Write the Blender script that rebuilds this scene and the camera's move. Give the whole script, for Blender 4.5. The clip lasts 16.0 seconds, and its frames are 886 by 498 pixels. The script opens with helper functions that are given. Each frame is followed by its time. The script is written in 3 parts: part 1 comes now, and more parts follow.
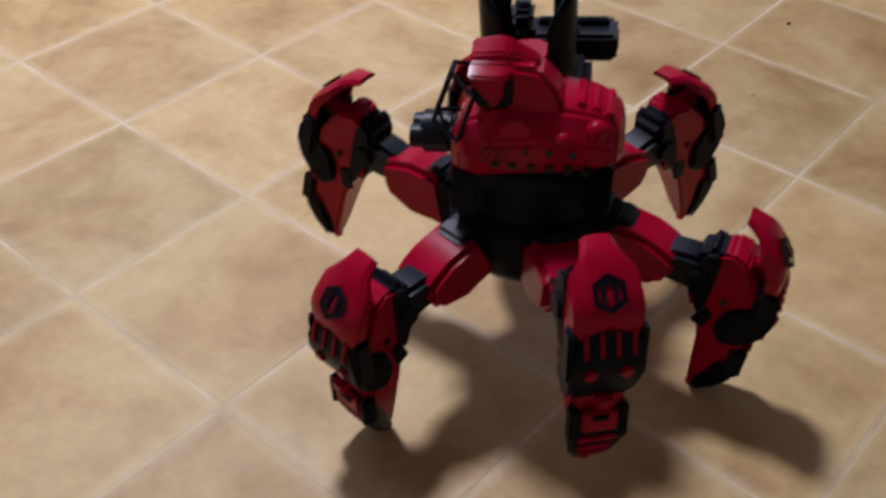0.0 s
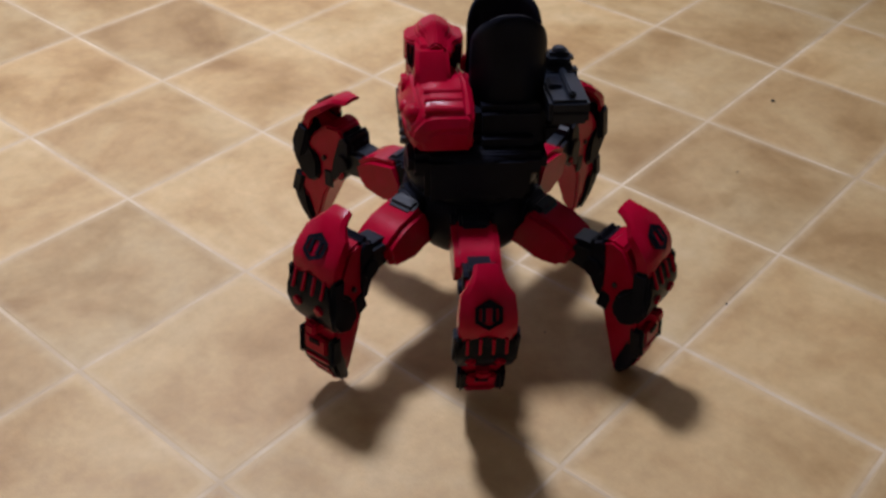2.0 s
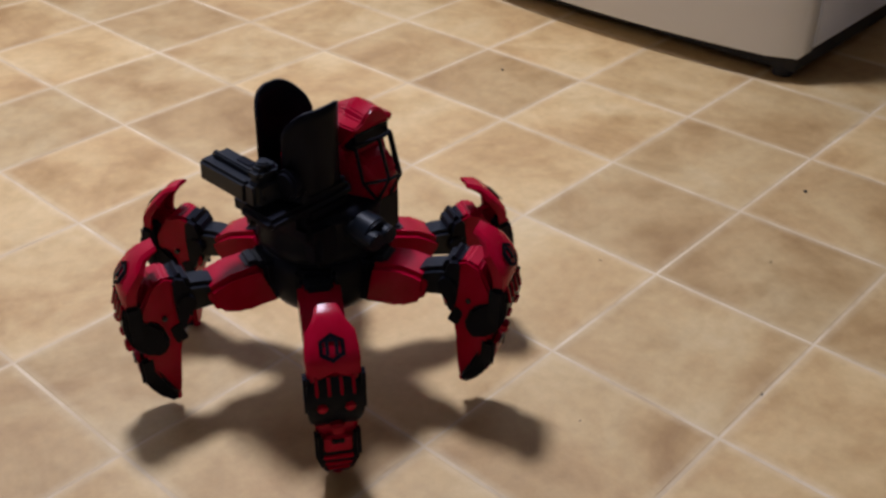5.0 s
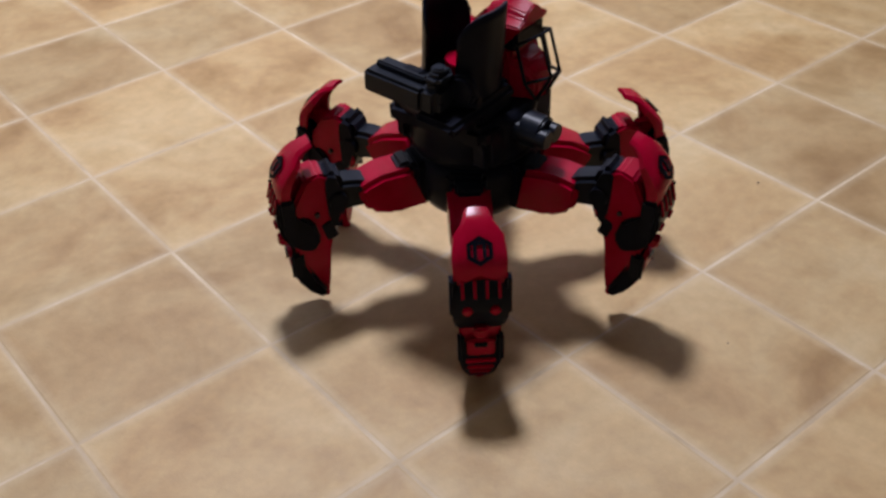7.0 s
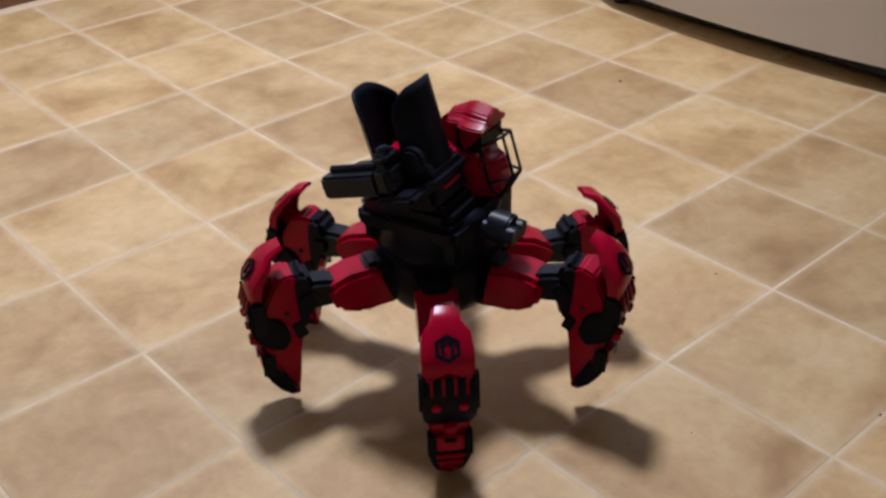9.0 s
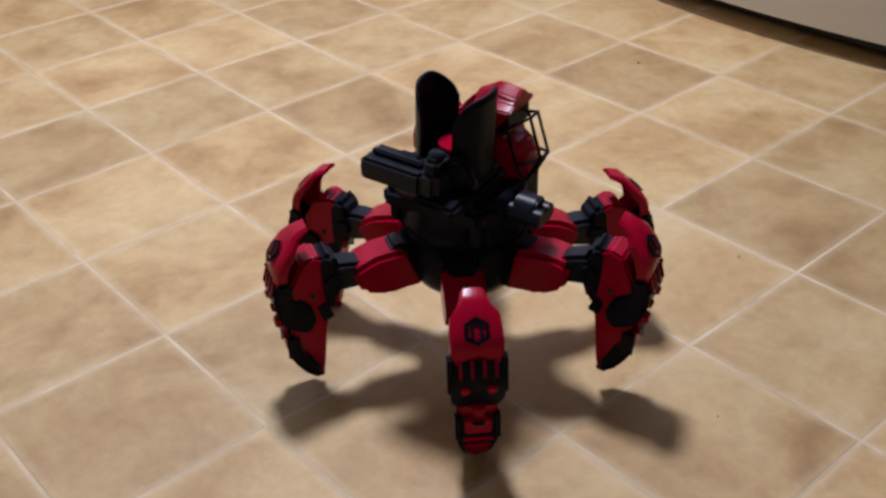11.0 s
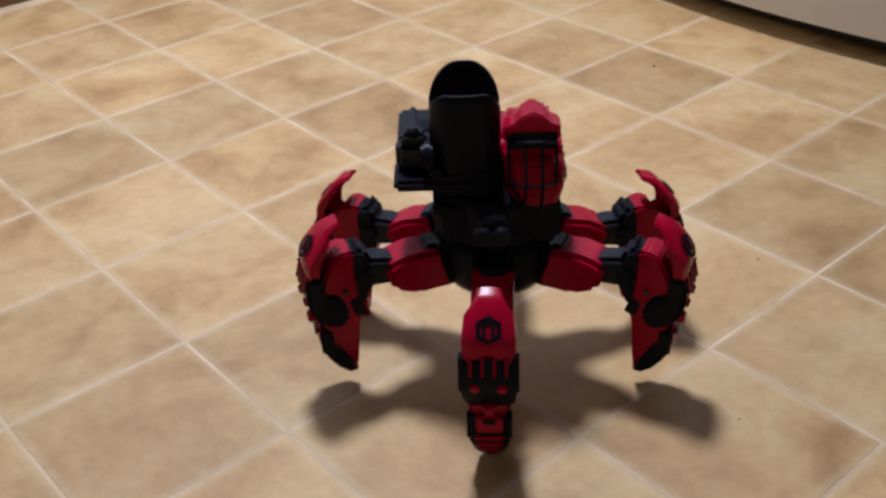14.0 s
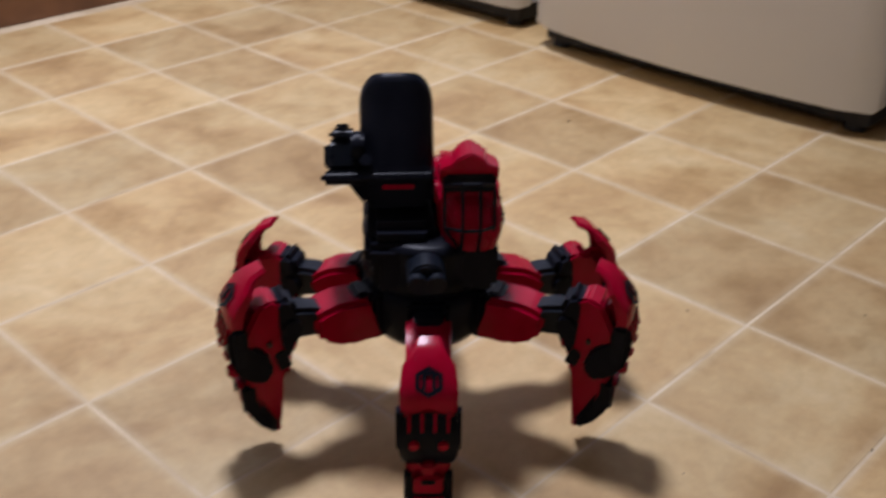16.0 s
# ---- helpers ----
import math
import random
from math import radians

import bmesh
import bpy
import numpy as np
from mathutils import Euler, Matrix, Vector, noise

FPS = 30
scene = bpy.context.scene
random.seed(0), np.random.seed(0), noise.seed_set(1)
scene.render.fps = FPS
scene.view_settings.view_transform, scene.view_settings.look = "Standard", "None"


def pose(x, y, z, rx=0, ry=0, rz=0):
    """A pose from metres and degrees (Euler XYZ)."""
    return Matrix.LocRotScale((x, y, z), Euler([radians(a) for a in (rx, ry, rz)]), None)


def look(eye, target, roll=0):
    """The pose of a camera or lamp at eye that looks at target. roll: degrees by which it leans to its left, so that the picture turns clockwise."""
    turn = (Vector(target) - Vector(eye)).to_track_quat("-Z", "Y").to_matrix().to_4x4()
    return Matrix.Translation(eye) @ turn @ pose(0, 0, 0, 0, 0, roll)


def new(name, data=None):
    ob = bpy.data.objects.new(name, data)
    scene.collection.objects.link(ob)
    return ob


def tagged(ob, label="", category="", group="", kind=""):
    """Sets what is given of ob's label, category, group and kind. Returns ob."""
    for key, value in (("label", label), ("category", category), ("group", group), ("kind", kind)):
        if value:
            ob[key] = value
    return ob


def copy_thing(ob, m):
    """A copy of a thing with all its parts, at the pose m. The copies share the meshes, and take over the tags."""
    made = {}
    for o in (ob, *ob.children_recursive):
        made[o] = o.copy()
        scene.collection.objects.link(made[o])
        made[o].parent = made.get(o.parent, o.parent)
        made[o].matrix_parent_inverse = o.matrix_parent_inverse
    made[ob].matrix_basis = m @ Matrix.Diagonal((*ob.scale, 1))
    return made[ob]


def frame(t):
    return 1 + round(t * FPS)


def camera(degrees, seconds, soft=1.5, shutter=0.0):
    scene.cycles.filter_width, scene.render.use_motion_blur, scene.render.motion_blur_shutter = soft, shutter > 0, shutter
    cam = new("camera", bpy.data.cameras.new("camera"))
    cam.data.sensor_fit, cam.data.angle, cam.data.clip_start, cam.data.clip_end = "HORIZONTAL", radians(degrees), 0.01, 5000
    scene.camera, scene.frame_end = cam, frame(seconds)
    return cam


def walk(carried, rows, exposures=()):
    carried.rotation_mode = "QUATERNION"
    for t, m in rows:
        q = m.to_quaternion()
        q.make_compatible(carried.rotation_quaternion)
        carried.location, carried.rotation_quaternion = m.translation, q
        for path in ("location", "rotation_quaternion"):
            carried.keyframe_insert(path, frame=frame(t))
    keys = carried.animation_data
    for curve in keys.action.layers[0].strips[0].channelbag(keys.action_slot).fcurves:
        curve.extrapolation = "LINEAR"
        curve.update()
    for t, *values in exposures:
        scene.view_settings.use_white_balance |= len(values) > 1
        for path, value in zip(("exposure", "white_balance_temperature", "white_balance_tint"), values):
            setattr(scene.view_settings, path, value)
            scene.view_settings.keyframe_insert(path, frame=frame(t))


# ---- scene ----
cam = camera(45.0, 16.0, soft=2.8, shutter=0.5)
PATH = [
    (0, pose(-0.3320, -0.8994, 0.6367, 50.70, -0.91, -49.52)),
    (0.5, pose(-0.3131, -0.9234, 0.6727, 51.09, -1.35, -50.62)),
    (1, pose(-0.3271, -0.9263, 0.6682, 52.05, -3.15, -52.36)),
    (1.5, pose(-0.3335, -0.9202, 0.6829, 52.94, -1.79, -50.72)),
    (2, pose(-0.3347, -0.9155, 0.6833, 53.24, -0.93, -49.25)),
    (2.5, pose(-0.3567, -0.8992, 0.7257, 55.91, -0.25, -50.84)),
    (3, pose(-0.3402, -0.9187, 0.7034, 58.42, -0.38, -49.22)),
    (3.5, pose(-0.3460, -0.9190, 0.7036, 58.28, -0.39, -48.49)),
    (6, pose(-0.3511, -0.9191, 0.6986, 56.69, 0.11, -45.98)),
    (6.5, pose(-0.3603, -0.9175, 0.6924, 55.43, 2.01, -43.02)),
    (7, pose(-0.3563, -0.9150, 0.6836, 53.59, 1.41, -39.71)),
    (7.5, pose(-0.3658, -0.9123, 0.6904, 54.41, 1.81, -39.37)),
    (8, pose(-0.3630, -0.9227, 0.7197, 56.14, 1.67, -40.84)),
    (8.5, pose(-0.3630, -0.9280, 0.7088, 58.47, 1.40, -41.79)),
    (9, pose(-0.3666, -0.9264, 0.7092, 58.08, 1.25, -41.78)),
    (11.5, pose(-0.3808, -0.9065, 0.7043, 57.10, 1.51, -41.43)),
    (12, pose(-0.3733, -0.9135, 0.7058, 57.05, 1.89, -41.34)),
    (12.5, pose(-0.3858, -0.9059, 0.7012, 57.15, 1.71, -41.53)),
    (13, pose(-0.3807, -0.9086, 0.7027, 56.94, 1.79, -41.22)),
    (13.5, pose(-0.3810, -0.9093, 0.7041, 57.02, 2.24, -40.93)),
    (14, pose(-0.3837, -0.9062, 0.7043, 57.53, 2.06, -41.20)),
    (14.5, pose(-0.3830, -0.9061, 0.7022, 57.32, 1.42, -41.55)),
    (15, pose(-0.3849, -0.9029, 0.7028, 57.18, 1.19, -41.62)),
    (15.5, pose(-0.3898, -0.8965, 0.7043, 57.51, 1.02, -41.58)),
    (16, pose(-0.3872, -0.8514, 0.6592, 61.17, -0.76, -46.34)),
]
walk(cam, PATH)

# ---- light: the ceiling lamp of a kitchen at night ----
world = bpy.data.worlds.new("night")
scene.world = world
world.use_nodes = True
world.node_tree.nodes["Background"].inputs[0].default_value = (1.0, 0.95, 0.9, 1)
world.node_tree.nodes["Background"].inputs[1].default_value = 0.02
lamp = new("ceiling_lamp_light", bpy.data.lights.new("ceiling_lamp_light", "SPOT"))
lamp.data.spot_size, lamp.data.spot_blend = math.radians(140), 1.0
lamp.data.shadow_soft_size = 0.17
lamp.data.energy, lamp.data.color = 216, (0.925, 0.94, 1.155)
lamp.matrix_world = look((0.55, 0.41, 2.27), (0.0, 0.62, 0.0))
scene.view_settings.exposure = 0.0


# ---- materials ----
def nodes_of(name):
    m = bpy.data.materials.new(name)
    m.use_nodes = True
    t = m.node_tree
    return m, t, t.nodes["Principled BSDF"]


def put(tree, kind, **values):
    n = tree.nodes.new(kind)
    for k, v in values.items():
        n.inputs[k.replace("_", " ")].default_value = v
    return n


def ramp(tree, source, stops):
    n = tree.nodes.new("ShaderNodeValToRGB")
    while len(n.color_ramp.elements) < len(stops):
        n.color_ramp.elements.new(0.5)
    for e, (at, c) in zip(n.color_ramp.elements, stops):
        e.position, e.color = at, (*c, 1)
    tree.links.new(source, n.inputs[0])
    return n.outputs[0]


def bump(tree, bsdf, source, strength, distance):
    b = put(tree, "ShaderNodeBump", Strength=strength, Distance=distance)
    tree.links.new(source, b.inputs["Height"])
    tree.links.new(b.outputs[0], bsdf.inputs["Normal"])


def plastic(name, low, high, rough, grain=900.0, spread=35.0, shine=0.5):
    m, t, b = nodes_of(name)
    co = t.nodes.new("ShaderNodeTexCoord").outputs["Object"]
    n1 = put(t, "ShaderNodeTexNoise", Scale=spread, Detail=5.0, Roughness=0.6)
    n2 = put(t, "ShaderNodeTexNoise", Scale=grain, Detail=2.0)
    t.links.new(co, n1.inputs["Vector"])
    t.links.new(co, n2.inputs["Vector"])
    t.links.new(ramp(t, n1.outputs[0], [(0.3, low), (0.7, high)]), b.inputs["Base Color"])
    mr = t.nodes.new("ShaderNodeMapRange")
    mr.inputs["To Min"].default_value, mr.inputs["To Max"].default_value = rough - 0.07, rough + 0.1
    t.links.new(n1.outputs[0], mr.inputs["Value"])
    t.links.new(mr.outputs[0], b.inputs["Roughness"])
    b.inputs["Specular IOR Level"].default_value = shine
    bump(t, b, n2.outputs[0], 0.12, 0.0004)
    return m


RED = plastic("red_plastic", (0.28, 0.001, 0.014), (0.38, 0.002, 0.026), 0.19, shine=0.13)
BLACK = plastic("black_plastic", (0.0060, 0.0066, 0.0110), (0.0095, 0.0106, 0.0165), 0.32, shine=0.06)
GREY = plastic("charcoal_plastic", (0.004, 0.006, 0.010), (0.008, 0.011, 0.018), 0.36, shine=0.20)
ENAMEL = plastic("white_enamel", (0.74, 0.78, 0.87), (0.78, 0.82, 0.90), 0.3, 300.0, 3.0)
DARK = plastic("dark_rubber", (0.01, 0.009, 0.009), (0.02, 0.018, 0.017), 0.7)
PAINT = plastic("wall_paint", (0.54, 0.545, 0.57), (0.60, 0.605, 0.63), 0.85, 200.0, 2.0)
WOOD = plastic("dark_wood", (0.10, 0.04, 0.015), (0.19, 0.08, 0.03), 0.5, 120.0, 9.0)


def led():
    m, t, b = nodes_of("green_led")
    b.inputs["Base Color"].default_value = (0.05, 0.6, 0.35, 1)
    b.inputs["Emission Color"].default_value = (0.1, 1.0, 0.6, 1)
    b.inputs["Emission Strength"].default_value = 0.9
    return m


LED = led()


S = 0.2                                          # side of a floor tile


def tile_material():
    m, t, b = nodes_of("ochre_tile")
    pos = t.nodes.new("ShaderNodeNewGeometry").outputs["Position"]
    rnd = t.nodes.new("ShaderNodeObjectInfo").outputs["Random"]
    wide = t.nodes.new("ShaderNodeVectorMath")
    wide.operation = "MULTIPLY_ADD"
    comb = t.nodes.new("ShaderNodeCombineXYZ")
    t.links.new(rnd, comb.inputs[2])
    t.links.new(pos, wide.inputs[0])
    wide.inputs[1].default_value = (1, 1, 1)
    t.links.new(comb.outputs[0], wide.inputs[2])
    n1 = put(t, "ShaderNodeTexNoise", Scale=5.5, Detail=6.0, Roughness=0.6, Distortion=0.6)
    n2 = put(t, "ShaderNodeTexNoise", Scale=60.0, Detail=5.0, Roughness=0.7)
    n3 = put(t, "ShaderNodeTexNoise", Scale=420.0, Detail=3.0)
    for n in (n1, n2, n3):
        t.links.new(wide.outputs[0], n.inputs["Vector"])
    base = ramp(t, n1.outputs[0], [(0.30, (0.376, 0.228, 0.092)), (0.42, (0.470, 0.306, 0.132)), (0.55, (0.530, 0.370, 0.172)), (0.74, (0.582, 0.440, 0.232))])
    fine = ramp(t, n2.outputs[0], [(0.3, (0.84, 0.82, 0.78)), (0.7, (1.08, 1.08, 1.08))])
    mix = t.nodes.new("ShaderNodeMix")
    mix.data_type, mix.blend_type = "RGBA", "MULTIPLY"
    mix.inputs[0].default_value = 0.7
    t.links.new(base, mix.inputs[6])
    t.links.new(fine, mix.inputs[7])
    # brown clouds in the glaze
    n4 = put(t, "ShaderNodeTexNoise", Scale=11.0, Detail=4.0, Roughness=0.55, Distortion=0.3)
    t.links.new(wide.outputs[0], n4.inputs["Vector"])
    cloud = t.nodes.new("ShaderNodeMix")
    cloud.data_type, cloud.blend_type = "RGBA", "MULTIPLY"
    cloud.inputs[0].default_value = 0.8
    t.links.new(mix.outputs[2], cloud.inputs[6])
    t.links.new(ramp(t, n4.outputs[0], [(0.30, (0.76, 0.70, 0.60)), (0.50, (1.0, 1.0, 1.0)), (0.72, (1.10, 1.12, 1.16))]), cloud.inputs[7])
    # glaze turns paler towards the tile's rim, with a wavering edge
    local = t.nodes.new("ShaderNodeSeparateXYZ")
    t.links.new(t.nodes.new("ShaderNodeTexCoord").outputs["Object"], local.inputs[0])
    sides = []
    for k in (0, 1):
        ab = t.nodes.new("ShaderNodeMath")
        ab.operation = "ABSOLUTE"
        t.links.new(local.outputs[k], ab.inputs[0])
        sides.append(ab.outputs[0])
    far = t.nodes.new("ShaderNodeMath")
    far.operation = "MAXIMUM"
    t.links.new(sides[0], far.inputs[0])
    t.links.new(sides[1], far.inputs[1])
    wob = t.nodes.new("ShaderNodeMath")
    wob.operation = "MULTIPLY_ADD"
    wob.inputs[1].default_value = 0.007
    t.links.new(n2.outputs[0], wob.inputs[0])
    t.links.new(far.outputs[0], wob.inputs[2])
    rim_fade = t.nodes.new("ShaderNodeMapRange")
    rim_fade.inputs["From Min"].default_value, rim_fade.inputs["From Max"].default_value = S / 2 - 0.0085, S / 2 + 0.0045
    rim_fade.inputs["To Max"].default_value = 0.5
    t.links.new(wob.outputs[0], rim_fade.inputs["Value"])
    rim = t.nodes.new("ShaderNodeMix")
    rim.data_type = "RGBA"
    rim.inputs[7].default_value = (0.64, 0.51, 0.31, 1)
    t.links.new(rim_fade.outputs[0], rim.inputs[0])
    t.links.new(cloud.outputs[2], rim.inputs[6])
    hs = t.nodes.new("ShaderNodeHueSaturation")
    mr = t.nodes.new("ShaderNodeMapRange")
    mr.inputs["To Min"].default_value, mr.inputs["To Max"].default_value = 0.86, 1.09
    t.links.new(rnd, mr.inputs["Value"])
    t.links.new(mr.outputs[0], hs.inputs["Value"])
    t.links.new(rim.outputs[2], hs.inputs["Color"])
    t.links.new(hs.outputs[0], b.inputs["Base Color"])
    rr = t.nodes.new("ShaderNodeMapRange")
    rr.inputs["To Min"].default_value, rr.inputs["To Max"].default_value = 0.45, 0.68
    t.links.new(n2.outputs[0], rr.inputs["Value"])
    t.links.new(rr.outputs[0], b.inputs["Roughness"])
    add = t.nodes.new("ShaderNodeMath")
    add.operation = "MULTIPLY_ADD"
    t.links.new(n1.outputs[0], add.inputs[0])
    add.inputs[1].default_value = 3.0
    t.links.new(n3.outputs[0], add.inputs[2])
    bump(t, b, add.outputs[0], 0.25, 0.0012)
    return m


TILE = tile_material()
GROUT = plastic("pale_grout", (0.42, 0.30, 0.165), (0.70, 0.575, 0.390), 0.75, 500.0, 9.0)


# ---- mesh helpers ----
def done(name, bm, material, parent=None, label="", smooth=False):
    me = bpy.data.meshes.new(name)
    bmesh.ops.recalc_face_normals(bm, faces=bm.faces)
    bm.to_mesh(me)
    bm.free()
    me.materials.append(material)
    for p in me.polygons:
        p.use_smooth = True
    if not smooth:
        me.set_sharp_from_angle(angle=radians(25))
    ob = new(name, me)
    if parent:
        ob.parent = parent
    if label:
        ob["label"] = label
    return ob


def part(name, bm, material, parent, label="", smooth=False):
    return done(name, bm, material, parent, label, smooth)


def soften(bm, width, segments=2):
    if width:
        bmesh.ops.bevel(bm, geom=[e for e in bm.edges if e.is_manifold and e.calc_face_angle(0) > 0.35], offset=width, segments=segments, affect="EDGES", clamp_overlap=True)
    return bm


def prism(profile, half, bevel=0.0015, bm=None, y=0.0, taper=None):
    """A profile in x and z, extruded along y; taper gives the half width at each point."""
    bm = bm or bmesh.new()
    own = bmesh.new()
    rows = []
    for s in (-1, 1):
        rows.append([own.verts.new((x, y + s * (taper[i] if taper else half), z)) for i, (x, z) in enumerate(profile)])
    own.faces.new(rows[0])
    own.faces.new(rows[1][::-1])
    n = len(profile)
    for i in range(n):
        own.faces.new((rows[0][i], rows[1][i], rows[1][(i + 1) % n], rows[0][(i + 1) % n]))
    bmesh.ops.recalc_face_normals(own, faces=own.faces)
    soften(own, bevel)
    return merge(bm, own)


def merge(bm, own, m=None):
    me = bpy.data.meshes.new("tmp")
    if m is not None:
        own.transform(m)
    own.to_mesh(me)
    own.free()
    bm.from_mesh(me)
    bpy.data.meshes.remove(me)
    return bm


def block(x0, x1, y0, y1, z0, z1, bevel=0.002, bm=None, m=None, segments=2):
    own = bmesh.new()
    bmesh.ops.create_cube(own, size=1)
    own.transform(Matrix.Translation(((x0 + x1) / 2, (y0 + y1) / 2, (z0 + z1) / 2)) @ Matrix.Diagonal((x1 - x0, y1 - y0, z1 - z0, 1)))
    soften(own, bevel, segments)
    return merge(bm or bmesh.new(), own, m)


def rod(a, b, radius, bm=None, sides=12, radius2=None, bevel=0.0):
    a, b = Vector(a), Vector(b)
    own = bmesh.new()
    bmesh.ops.create_cone(own, cap_ends=True, segments=sides, radius1=radius, radius2=radius if radius2 is None else radius2, depth=(b - a).length)
    soften(own, bevel)
    return merge(bm or bmesh.new(), own, Matrix.Translation((a + b) / 2) @ (b - a).to_track_quat("Z", "Y").to_matrix().to_4x4())


def lathe(rings, sides=32, bm=None):
    """Rings of (radius, z), closed at both ends."""
    own = bmesh.new()
    loops = [[own.verts.new((r * math.cos(2 * math.pi * i / sides), r * math.sin(2 * math.pi * i / sides), z)) for i in range(sides)] for r, z in rings]
    for a, b in zip(loops, loops[1:]):
        for i in range(sides):
            own.faces.new((a[i], a[(i + 1) % sides], b[(i + 1) % sides], b[i]))
    own.faces.new(loops[0][::-1])
    own.faces.new(loops[-1])
    return merge(bm or bmesh.new(), own)


def loft(sections, bm=None, bevel=0.0):
    """Closed sections of equal length, joined one to the next and capped."""
    own = bmesh.new()
    loops = [[own.verts.new(p) for p in s] for s in sections]
    n = len(loops[0])
    for a, b in zip(loops, loops[1:]):
        for i in range(n):
            own.faces.new((a[i], a[(i + 1) % n], b[(i + 1) % n], b[i]))
    own.faces.new(loops[0][::-1])
    own.faces.new(loops[-1])
    bmesh.ops.recalc_face_normals(own, faces=own.faces)
    soften(own, bevel)
    return merge(bm or bmesh.new(), own)


# ---- the room ----
X0, X1, Y0, Y1, TOP = -2.2, 1.88, -2.2, 1.245, 2.45


def room():
    def slab(name, *b, mat=PAINT, label=""):
        return tagged(done(name, block(*b, bevel=0), mat), label, kind="structure")
    # Unseen walls and ceiling, added to close the room and bounce the lamp's light.
    slab("wall_east", X1, X1 + 0.12, Y0 - 0.12, Y1 + 0.12, -0.1, TOP, label="plain unseen wall that closes the kitchen")
    slab("wall_west", X0 - 0.12, X0, Y0 - 0.12, Y1 + 0.12, -0.1, TOP, label="plain unseen wall that closes the kitchen")
    slab("wall_north", X0, X1, Y1, Y1 + 0.12, -0.1, TOP, label="plain unseen wall that closes the kitchen")
    slab("wall_south", X0, X1, Y0 - 0.12, Y0, -0.1, TOP, label="plain unseen wall that closes the kitchen")
    slab("ceiling", X0 - 0.12, X1 + 0.12, Y0 - 0.12, Y1 + 0.12, TOP, TOP + 0.1, label="plain unseen ceiling that closes the kitchen")
    tagged(done("baseboard", block(X0, X1, Y1 - 0.014, Y1 - 0.002, -0.002, 0.12, 0.003), WOOD), "dark brown wooden baseboard along the wall", kind="structure")


room()


# ---- white appliances ----
def appliance(name, x, y0, y1, depth, height, bow, foot, label, category):
    """A white cabinet on short feet whose front, towards -x, bows out by bow."""
    top = new(name)
    top.location = (x, (y0 + y1) / 2, 0)
    w = (y1 - y0) / 2
    def outline(inset, x_in, n=14):
        pts = []
        for i in range(n + 1):
            s = -1 + 2 * i / n
            edge = max(0.0, abs(s) - 0.93) / 0.07
            pts.append((x_in - bow * (1 - s * s) + 0.014 * edge * edge, s * (w - inset)))
        return pts
    door = [(px, py) for px, py in outline(0, 0.0)] + [(0.058, w), (0.058, -w)]
    bm = loft([[(px, py, z) for px, py in door] for z in (foot, height * 0.62)], bevel=0.004)
    part("door", bm, ENAMEL, top, "white enamelled door with a bowed front", True).data.shade_smooth()
    bm = loft([[(px, py, z) for px, py in door] for z in (height * 0.62 + 0.008, height)], bevel=0.004)
    part("upper_door", bm, ENAMEL, top, "", True)
    part("body", block(0.064, depth, -w, w, foot + 0.004, height - 0.002, 0.004), ENAMEL, top)
    part("gasket", block(0.0575, 0.0645, -w + 0.008, w - 0.008, foot + 0.01, height - 0.01, 0), DARK, top, "dark rubber door gasket")
    # A dark block fills the low gap between the feet.
    part("plinth", block(0.035, depth - 0.02, -w + 0.012, w - 0.012, 0.012, foot + 0.004, 0.002), DARK, top, "dark recessed block filling the gap under the body")
    for sy in (-1, 1):
        for px in (0.05, depth - 0.05):
            part("foot", rod((px, sy * (w - 0.04), 0), (px, sy * (w - 0.04), foot + 0.006), 0.017, sides=16), DARK, top)
    return tagged(top, label, category)


appliance("refrigerator", 1.203, -0.264, 0.418, 0.62, 1.72, 0.03, 0.044, "tall white refrigerator with a bowed door on short feet", "refrigerator")
appliance("washing_machine", 1.245, 0.496, 1.09, 0.6, 0.85, 0.0, 0.044, "white washing machine beside the refrigerator on the tiles", "washing machine")


def crumb(x, y, size, seed):
    r = random.Random(seed)
    own = bmesh.new()
    bmesh.ops.create_icosphere(own, subdivisions=1, radius=size)
    for v in own.verts:
        v.co *= r.uniform(0.6, 1.2)
        v.co.z = max(0.0, v.co.z * 0.45 + size * 0.25)
    ob = done("crumb", own, DARK)
    ob.matrix_basis = Matrix.Translation((x, y, 0.0))
    return tagged(ob, "tiny dark crumb lying on the floor tiles", "crumb", "crumbs on the floor")


for i, (x, y, size) in enumerate(((0.9048, -0.4379, 0.0034), (0.4863, -0.5988, 0.0016), (0.9437, 0.1214, 0.0030), (0.7161, -0.4880, 0.0016), (0.3293, -0.4879, 0.0012), (0.5789, -0.3351, 0.0014))):
    crumb(x, y, size, i)


# ---- the walking robot ----
HIP_R, HIP_Z, FEMUR = 0.055, 0.135, 0.0854


def turned(points, degrees):
    c, s = math.cos(radians(degrees)), math.sin(radians(degrees))
    return [(x * c - z * s, x * s + z * c) for x, z in points]


def hexagon(r, n=6, phase=0.0):
    return [(r * math.cos(math.pi * 2 * i / n + phase), r * math.sin(math.pi * 2 * i / n + phase)) for i in range(n)]


